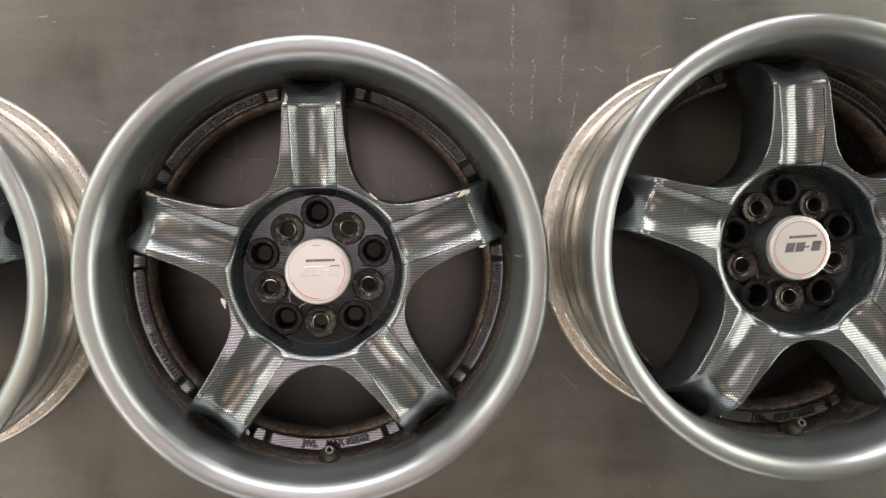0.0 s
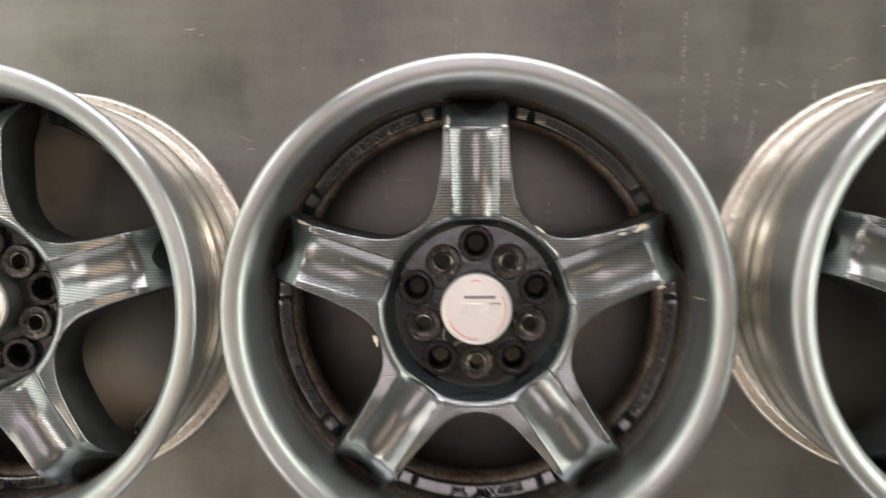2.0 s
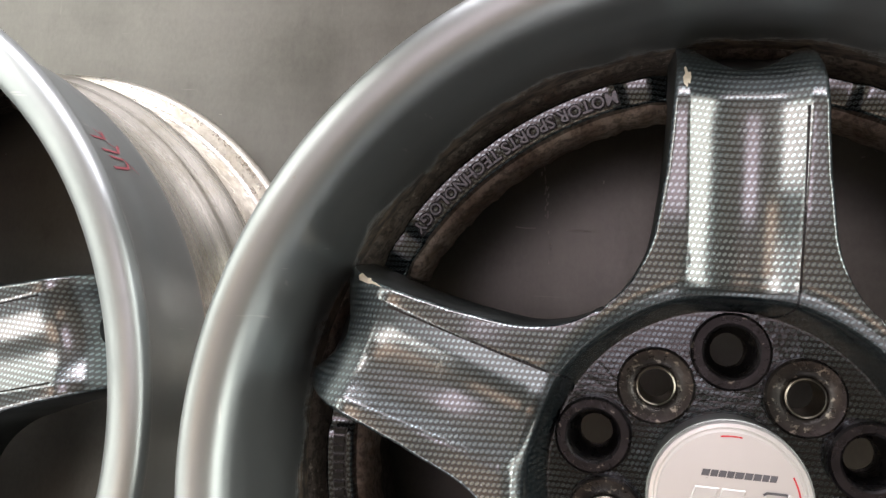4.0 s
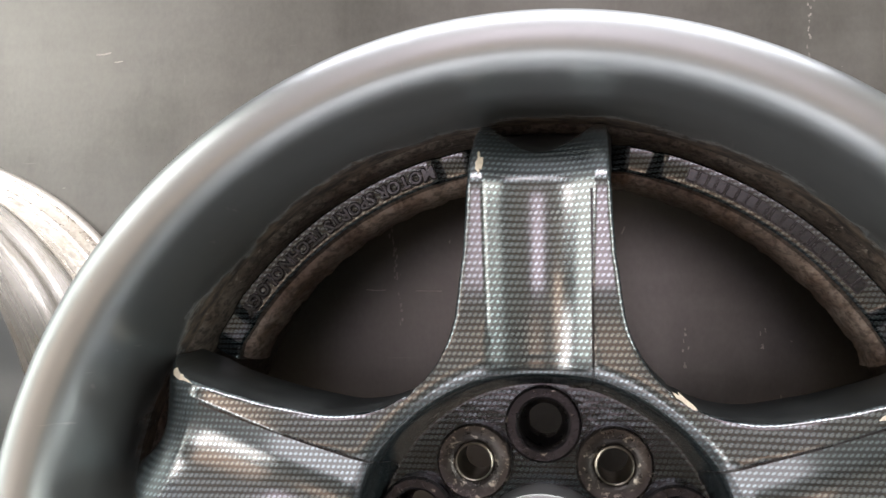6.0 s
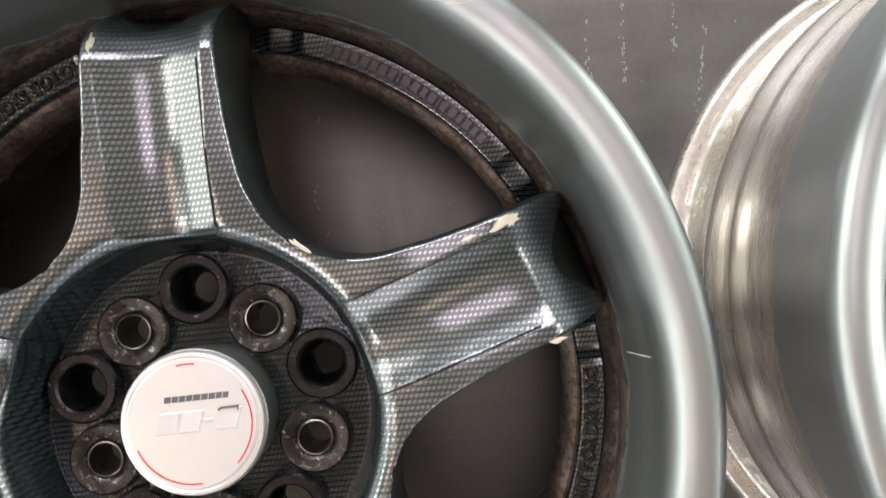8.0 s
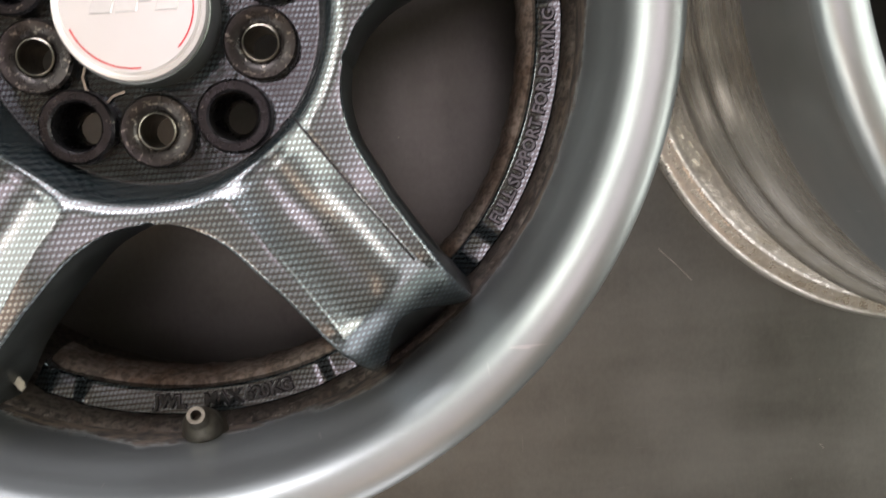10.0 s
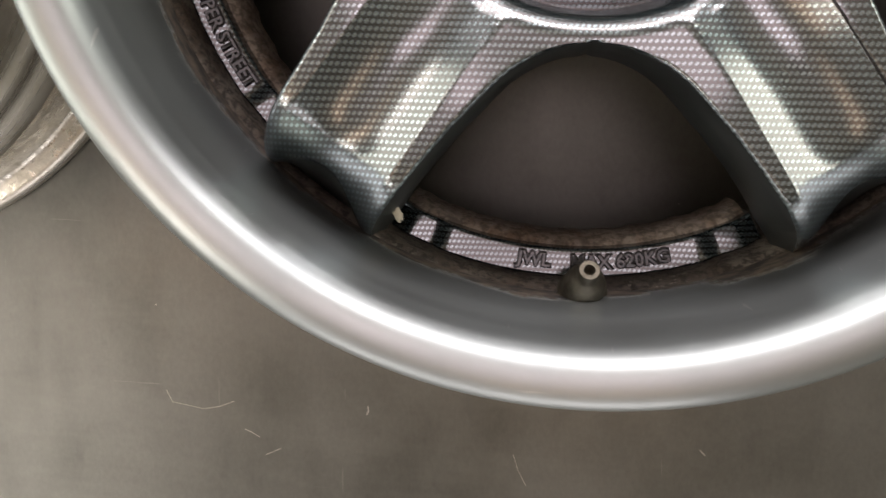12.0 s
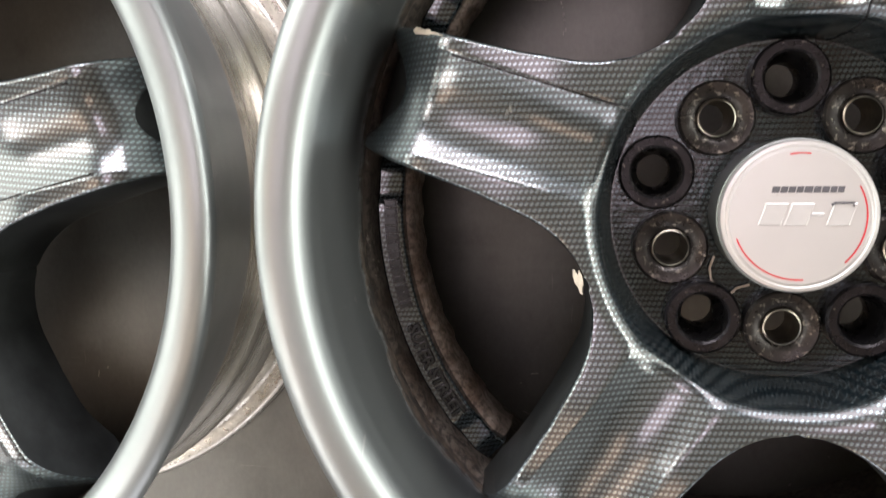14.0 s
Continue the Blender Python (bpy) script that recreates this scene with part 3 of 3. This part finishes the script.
def build_wheel():
    wheel = new("alloy_wheel")
    # front dish: rolled lip, inner wall, back of the flange
    face = smooth_profile([(0.1912, 0.1540), (0.1910, 0.1660), (0.1914, 0.1910), (0.1928, 0.2150), (0.1946, 0.2298), (0.1965, 0.2364), (0.1994, 0.2407), (0.2032, 0.2431), (0.2072, 0.2441), (0.2108, 0.2440), (0.2140, 0.2429), (0.2163, 0.2406), (0.2172, 0.2370)], 5)
    back = [(0.2170, 0.2345), (0.2160, 0.2322), (0.2135, 0.2308), (0.2100, 0.2290), (0.2076, 0.2255), (0.2064, 0.2205), (0.2054, 0.2165), (0.2039, 0.2130), (0.2030, 0.1900), (0.2022, 0.1570), (0.2005, 0.1490), (0.1960, 0.1460), (0.1938, 0.1480), (0.1935, 0.1540)]
    part("rim_lip", lathe(face + back, 224), ALU, wheel, "polished rolled outer lip with light grime")
    # barrel: drop centre, humps, rear bead seat and rear flange
    outer = smooth_profile([(0.1936, 0.1480), (0.1908, 0.1400), (0.1898, 0.1290), (0.1902, 0.1180), (0.1930, 0.1020), (0.1972, 0.0945), (0.1986, 0.0900), (0.1976, 0.0858), (0.1978, 0.0820), (0.2020, 0.0750), (0.2042, 0.0670), (0.2030, 0.0590),
                            (0.1985, 0.0530), (0.1972, 0.0440), (0.1990, 0.0260), (0.2008, 0.0190), (0.2040, 0.0162), (0.2085, 0.0158), (0.2128, 0.0150), (0.2150, 0.0120), (0.2156, 0.0075), (0.2146, 0.0022), (0.2105, 0.0000)], 3)
    inner = [(0.2030, 0.0008), (0.1975, 0.0080), (0.1940, 0.0480), (0.1915, 0.0700), (0.1893, 0.0980), (0.1890, 0.1300), (0.1893, 0.1480)]
    part("rim_barrel", lathe(outer + inner, 192), ALU_DULL, wheel, "dull silver barrel with stained rear flange")
    # stained lining of the barrel, up to the ledge under the lip
    led = [(0.1972, 0.0086), (0.1937, 0.0482), (0.1912, 0.0702), (0.1895, 0.0982), (0.1894, 0.1300), (0.1896, 0.1420), (0.1925, 0.1470), (0.1926, 0.1560), (0.1916, 0.1608), (0.1902, 0.1588), (0.1890, 0.1566), (0.1884, 0.1530), (0.1884, 0.1400), (0.1882, 0.1300),
           (0.1880, 0.0970), (0.1894, 0.0690), (0.1920, 0.0476), (0.1954, 0.0080)]
    bm = lathe(led, 288)
    for v in bm.verts:
        if v.co.z > 0.143 and v.co.xy.length < 0.1920:
            a = math.atan2(v.co.y, v.co.x)
            k = 1 + 0.0006 * math.sin(23 * a) * math.sin(7 * a + 1) + 0.0005 * math.sin(61 * a + 2 * math.sin(5 * a)) + random.gauss(0, 0.0006)
            v.co.x, v.co.y = v.co.x * k, v.co.y * k
            v.co.z += random.gauss(0, 0.0006)
    part("barrel_lining", bm, RUST, wheel, "brown corroded lining and ledge")
    for k in range(5):
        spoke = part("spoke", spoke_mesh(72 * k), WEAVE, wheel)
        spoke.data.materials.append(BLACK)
        spoke.data.materials.append(WEAVE_SHADED)
        spoke.data.materials.append(FILM_SHADED)
        for side in SEAMS[k]:
            part("film_seam", seam_mesh(72 * k, side), BLACK_GLOSS, spoke, "dark seam in the film")
    seats = []
    for i in range(10):
        r = 0.05715 if i % 2 == 0 else 0.0502
        a = radians(90 - 36 * i)
        seats.append((r * math.cos(a), r * math.sin(a)))
    part("hub", hub_mesh(seats), WEAVE_HUB, wheel)
    for i, (x, y) in enumerate(seats):
        bushing(wheel, x, y, i % 2 == 0)
    centre_cap(wheel, True)
    for pts in (((-0.0285, -0.0195), (-0.0304, -0.025), (-0.0296, -0.0300), (-0.0270, -0.0330)), ((-0.0213, -0.0365), (-0.0186, -0.0338), (-0.0132, -0.0322))):
        part("cap_clip", strip([(x, y, HUB_Z + 0.002) for x, y in pts], 0.0010, 0.0010), INSERT, wheel, "bent spring wire clip")
    # raised lettered pads between the spokes, a step lower at both ends
    for k in range(5):
        mid = 90 + 36 + 72 * k
        bm = bmesh.new()
        prev = None
        n = 64
        for i in range(n + 1):
            off = -26.5 + 53 * i / n
            a = radians(mid + off)
            dip = 0.0030 * step(18.6, 19.8, abs(off)) + 0.0050 * step(23.8, 26.5, abs(off))
            ring = [bm.verts.new((r * math.cos(a), r * math.sin(a), z - dip)) for r, z in ((0.1752, 0.1280), (0.1756, PAD_Z - 0.0012), (0.1764, PAD_Z - 0.0004), (0.1772, PAD_Z), (0.1872, PAD_Z + 0.0016), (0.1880, PAD_Z + 0.0010), (0.1883, 0.1280))]
            if prev:
                for j in range(6):
                    bm.faces.new((prev[j], prev[j + 1], ring[j + 1], ring[j]))
            prev = ring
        pad = part("lettered_pad", bm, WEAVE_PAD, wheel)
        bm = bmesh.new()
        prev = None
        for i in range(n + 1):
            a = radians(mid - 26 + 52 * i / n)
            dip = 0.006 * max(0, 1 - min(i, n - i) / 3)
            w = 0.0004 * math.sin(i * 0.9 + k) + random.gauss(0, 0.00025)
            ring = [bm.verts.new(((r + w) * math.cos(a), (r + w) * math.sin(a), z - dip)) for r, z in ((0.1876, 0.0930), (0.1876, 0.1330), (0.1762, 0.1330), (0.1738, 0.1318), (0.1720, 0.1285), (0.1708, 0.1200), (0.1714, 0.1040), (0.1745, 0.0960))]
            if prev:
                for j in range(8):
                    bm.faces.new((prev[j], prev[(j + 1) % 8], ring[(j + 1) % 8], ring[j]))
            else:
                bm.faces.new(ring)
            prev = ring
        bm.faces.new(prev)
        part("pad_rib", bm, RUST_PALE, pad, "brown corroded rib")
        # each word gets a wider black outline that paints the shade round its letters
        words = {0: "MOTOR SPORTS TECHNOLOGY", 1: "SUPER STREET", 2: "JWL    MAX 620KG", 3: "FULL SUPPORT FOR DRIVING"}.get(k)
        turn = mid + (0, 9.6, 3, 0, 0)[k]
        if words:
            halo, bm = text_mesh(words, 0.0084, 0.0002, 0.0006), text_mesh(words, 0.0084, 0.0011, 0.0001)
        else:
            sizes = [0.0040, 0.0036, 0.0042, 0.0030, 0.0044, 0.0038, 0.0012, 0.0042, 0.0036, 0.0042, 0.0046, 0.0014, 0.0038, 0.0042, 0.0038, 0.0044, 0.0040, 0.0030, 0.0036, 0.0042]
            halo, bm = bars_text([w + 0.0009 for w in sizes], 0.0066, 0.0002, 0.0004), bars_text([w - 0.0006 for w in sizes], 0.0050, 0.0017, 0.0014)
        part("lettering", bend_round(bm, 0.1840, turn, PAD_Z + 0.0006), WEAVE_LETTER, pad, "raised letters in darkened film")
        part("letter_foot", bend_round(halo, 0.1840 if words else 0.1848, turn, PAD_Z + 0.0004), BLACK_GLOSS, pad)
        if k == 1:
            # a plain-bar name before the two words
            for i in range(13):
                w, at = 0.0028 + 0.0004 * (i % 3), mid - 10.4 + 1.38 * (i - 6)
                bar = part("name_bar", bend_round(bars_text([w - 0.0005], 0.0050, 0.0, 0.0014), 0.1838, at, PAD_Z + 0.0006), WEAVE_LETTER, pad)
                # the same painted dark outline under each bar
                part("bar_foot", bend_round(bars_text([w + 0.0009], 0.0066, 0.0, 0.0004), 0.1846, at, PAD_Z + 0.0004), BLACK_GLOSS, bar)
    # valve at the bottom of the dish
    base = Vector((0.0035, -0.1905, 0.1650))
    tip = Vector((0.0047, -0.1763, 0.1860))
    d = (tip - base).normalized()
    rot = d.to_track_quat("Z", "Y").to_matrix()
    prof = [(0.0001, -0.004), (0.0106, -0.004), (0.0108, 0.0018), (0.0096, 0.0034), (0.0090, 0.0050), (0.0090, 0.0100), (0.0082, 0.0135), (0.0064, 0.0165), (0.0050, 0.0182), (0.0046, 0.0195), (0.0046, 0.0245), (0.0041, 0.0256), (0.0024, 0.0256), (0.0021, 0.0190), (0.0001, 0.0190)]
    part("valve_stem", lathe(prof, 28, centre=tuple(base), rot=rot), VALVE, wheel, "short dirty metal tyre valve")
    return wheel


# ---- setting ----


def slab(name, x0, x1, y0, y1, z0, z1, material):
    bm = bmesh.new()
    bmesh.ops.create_cube(bm, size=1, matrix=Matrix.Translation(((x0 + x1) / 2, (y0 + y1) / 2, (z0 + z1) / 2)) @ Matrix.Diagonal((x1 - x0, y1 - y0, z1 - z0, 1)))
    return tagged(part(name, bm, material, smooth=False), kind="structure")


floor = tagged(slab("floor", -3, 3, -3, 3, -0.05, 0, FLOOR), "scratched dark grey steel sheet floor", "floor")
tagged(slab("ceiling", -3, 3, -3, 3, 3.0, 3.1, CEIL), "plain tan boarded workshop ceiling", "ceiling")
for nm, box in (("wall_north", (-3.15, 3.15, 3, 3.15)), ("wall_south", (-3.15, 3.15, -3.15, -3)), ("wall_east", (3, 3.15, -3, 3)), ("wall_west", (-3.15, -3, -3, 3))):
    tagged(slab(nm, *box, -0.05, 3.1, WALL), "plain pale workshop wall", "wall")

# ---- the three wheels ----
wheel = build_wheel()
tagged(wheel, "five-spoke alloy wheel with carbon-look spokes and polished lip, lying face up", "wheel", "alloy wheels on the floor")
wheel.scale.z = 0.955
right_wheel = copy_thing(wheel, pose(0.4655, 0.0105, 0, 0, 0, 1.8))
right_wheel.scale.z = 1.075
# this wheel's cap kept its dark print and a full ring
for ob in right_wheel.children_recursive:
    if ob.name.startswith("embossed_shape"):
        ob.material_slots[0].link = "OBJECT"
        ob.material_slots[0].material = INK
    if ob.name.startswith("centre_cap"):
        part("red_ring", strip(arc(0.0256, 0, 359, 0.2039, 90), 0.0005, 0.00014), MARKER, ob)
left_wheel = copy_thing(wheel, pose(-0.4555, 0.0035, 0, 0, 0, -3.9))
left_wheel.scale.z = 0.915


def chip(x, y, z, length, width, turn, parent, material=PRIMER):
    """A flake of missing film with an uneven edge."""
    bm = bmesh.new()
    n = 14
    ring = []
    for i in range(n):
        a = 2 * math.pi * i / n
        k = 0.45 + 0.75 * random.random()
        p = Vector((math.cos(a) * length / 2 * k, math.sin(a) * width / 2 * k, 0))
        p.rotate(Euler((0, 0, radians(turn))))
        ring.append(p + Vector((x, y, 0)))

    def height(p):
        if z is not None:
            return z
        r = p.xy.length
        a = math.degrees(math.atan2(p.y, p.x))
        d = (a - 18 + 36) % 72 - 36
        return spoke_top(r, d)

    top = [bm.verts.new((p.x, p.y, height(p) + 0.00035)) for p in ring]
    low = [bm.verts.new((p.x, p.y, height(p) - 0.0012)) for p in ring]
    centre = Vector((x, y, 0))
    inner = [p.lerp(centre, 0.55) for p in ring]
    inner = [bm.verts.new((p.x, p.y, height(p) + 0.0005)) for p in inner]
    hub = bm.verts.new((x, y, height(centre) + 0.0005))
    for i in range(n):
        k = (i + 1) % n
        bm.faces.new((top[i], low[i], low[k], top[k]))
        bm.faces.new((top[i], top[k], inner[k], inner[i]))
        bm.faces.new((inner[i], inner[k], hub))
    return part("chip", bm, material, parent, "flaked cream patch")


for x, y, z, ln, wd, turn in ((0.0545, 0.0705, None, 0.0110, 0.0030, -38), (0.1249, 0.0665, None, 0.0080, 0.0018, 17), (0.1400, 0.0712, None, 0.0150, 0.0050, 17), (-0.0235, 0.1640, None, 0.0030, 0.0120, 4),
                              (-0.1500, 0.0770, None, 0.0150, 0.0035, -17), (-0.0872, -0.0258, None, 0.0038, 0.0120, 18),
                              (-0.0757, -0.1590, 0.170, 0.0040, 0.0075, 20), (0.1570, 0.0205, None, 0.0085, 0.0020, 8)):
    chip(x, y, z, ln, wd, turn, wheel)
chip(-0.0374, -0.0228, HUB_Z, 0.0030, 0.0050, 10, wheel)

# a short bright nick down the wall of the dish
a = radians(3.0)
nick = strip([((r - 0.0003) * math.cos(a + d), (r - 0.0003) * math.sin(a + d), z) for r, z, d in ((0.1905, 0.1940, 0.0), (0.1915, 0.2040, 0.001), (0.1925, 0.2145, 0.001), (0.1937, 0.2235, 0.002))], 0.0006, 0.0004)
part("scratch", nick, PRIMER, wheel, "short bright scratch")

# red marker strokes on the bead seat of one wheel: angle in degrees and height
strokes = bmesh.new()
for a0, z0, a1, z1 in ((36.8, 0.180, 37.3, 0.167), (37.3, 0.167, 38.6, 0.1655), (38.6, 0.1655, 36.8, 0.160), (38.9, 0.178, 38.9, 0.166), (40.0, 0.181, 40.1, 0.168), (40.1, 0.168, 41.6, 0.164), (41.8, 0.172, 40.9, 0.166),
                       (42.3, 0.183, 42.5, 0.172), (42.5, 0.172, 44.0, 0.171), (44.2, 0.176, 43.0, 0.1725)):
    prev = None
    for i in range(7):
        t = i / 6
        a, z = radians(a0 + (a1 - a0) * t), z0 + (z1 - z0) * t
        w = 0.0007
        ring = [strokes.verts.new(((0.2034 + o) * math.cos(a + da), (0.2034 + o) * math.sin(a + da), (z + dz) * 1.09)) for o, da, dz in ((0, -0.003, -w), (0.0002, -0.003, -w), (0.0002, 0.003, w), (0, 0.003, w))]
        if prev:
            for j in range(4):
                strokes.faces.new((prev[j], prev[(j + 1) % 4], ring[(j + 1) % 4], ring[j]))
        prev = ring
marks = part("marker_strokes", strokes, MARKER, left_wheel, "faded red marker strokes")
marks.rotation_euler.z = radians(3.9)

# ---- scuffs on the floor ----
scuffs = bmesh.new()
rnd = random.Random(4)
for x0, y0, x1, y1, count in ((0.227, 0.300, 0.222, 0.165, 46), (0.288, 0.262, 0.281, 0.180, 34), (0.251, 0.235, 0.246, 0.165, 30), (0.303, 0.195, 0.291, 0.138, 30), (0.158, 0.310, 0.156, 0.250, 16), (0.366, 0.228, 0.364, 0.204, 14),
                              (-0.128, 0.206, -0.126, 0.150, 16), (-0.02, 0.30, -0.02, 0.26, 6), (-0.1044, 0.167, -0.097, 0.096, 30), (0.0803, 0.106, 0.0781, 0.073, 9), (0.038, 0.118, 0.036, 0.10, 4), (0.125, 0.10, 0.123, 0.085, 4)):
    for i in range(count):
        t = rnd.random() ** 1.0
        x, y = x0 + (x1 - x0) * t + rnd.gauss(0, 0.0009), y0 + (y1 - y0) * t
        ln, wd = rnd.uniform(0.0008, 0.0034), rnd.uniform(0.0004, 0.0011)
        strip([(x, y, 0.0001), (x + rnd.gauss(0, 0.0004), y - ln, 0.0001)], wd, 0.00012, scuffs)
for x0, y0, x1, y1, wd in ((0.484, 0.303, 0.515, 0.306, 0.0016), (0.470, 0.302, 0.490, 0.303, 0.0008), (0.435, 0.281, 0.449, 0.280, 0.0008), (0.381, 0.235, 0.392, 0.241, 0.0008), (0.395, 0.243, 0.407, 0.248, 0.0007), (0.325, 0.224, 0.335, 0.217, 0.0010),
                           (0.306, 0.220, 0.312, 0.221, 0.0012), (0.274, -0.143, 0.296, -0.166, 0.0006), (-0.118, -0.308, -0.1185, -0.314, 0.0010), (-0.253, -0.305, -0.249, -0.313, 0.0006), (-0.249, -0.313, -0.228, -0.3165, 0.0005),
                           (-0.228, -0.3165, -0.207, -0.310, 0.0006), (-0.200, -0.329, -0.190, -0.334, 0.0006), (-0.186, -0.346, -0.176, -0.341, 0.0006), (0.066, -0.272, 0.067, -0.279, 0.0006), (-0.023, -0.335, -0.014, -0.356, 0.0004),
                           (-0.259, 0.170, -0.246, 0.163, 0.0007), (-0.252, 0.155, -0.243, 0.156, 0.0009), (-0.318, 0.287, -0.307, 0.288, 0.0012), (-0.304, 0.281, -0.298, 0.2815, 0.0008), (-0.190, 0.245, -0.186, 0.243, 0.0008),
                           (-0.126, 0.252, -0.122, 0.251, 0.0008), (-0.60, -0.075, -0.57, -0.090, 0.0005), (-0.121, 0.1214, -0.108, 0.121, 0.0007), (-0.088, 0.1205, -0.0714, 0.1203, 0.0006)):
    mid = ((x0 + x1) / 2 + rnd.gauss(0, 0.0006), (y0 + y1) / 2 + rnd.gauss(0, 0.0006), 0.0001)
    strip([(x0, y0, 0.0001), mid, (x1, y1, 0.0001)], wd, 0.00012, scuffs)
for i in range(110):
    x, y = rnd.uniform(-0.75, 0.75), rnd.uniform(-0.48, 0.42)
    a, ln = rnd.uniform(0, 3.14), rnd.choice((0.0008, 0.0012, 0.002, 0.005))
    strip([(x, y, 0.0001), (x + ln * math.cos(a), y + ln * math.sin(a), 0.0001)], rnd.uniform(0.0003, 0.0008), 0.00012, scuffs)
tagged(part("floor_scuffs", scuffs, SCUFF, smooth=False), "pale scuffs and specks on the steel sheet", "scuffs", kind="stuff")
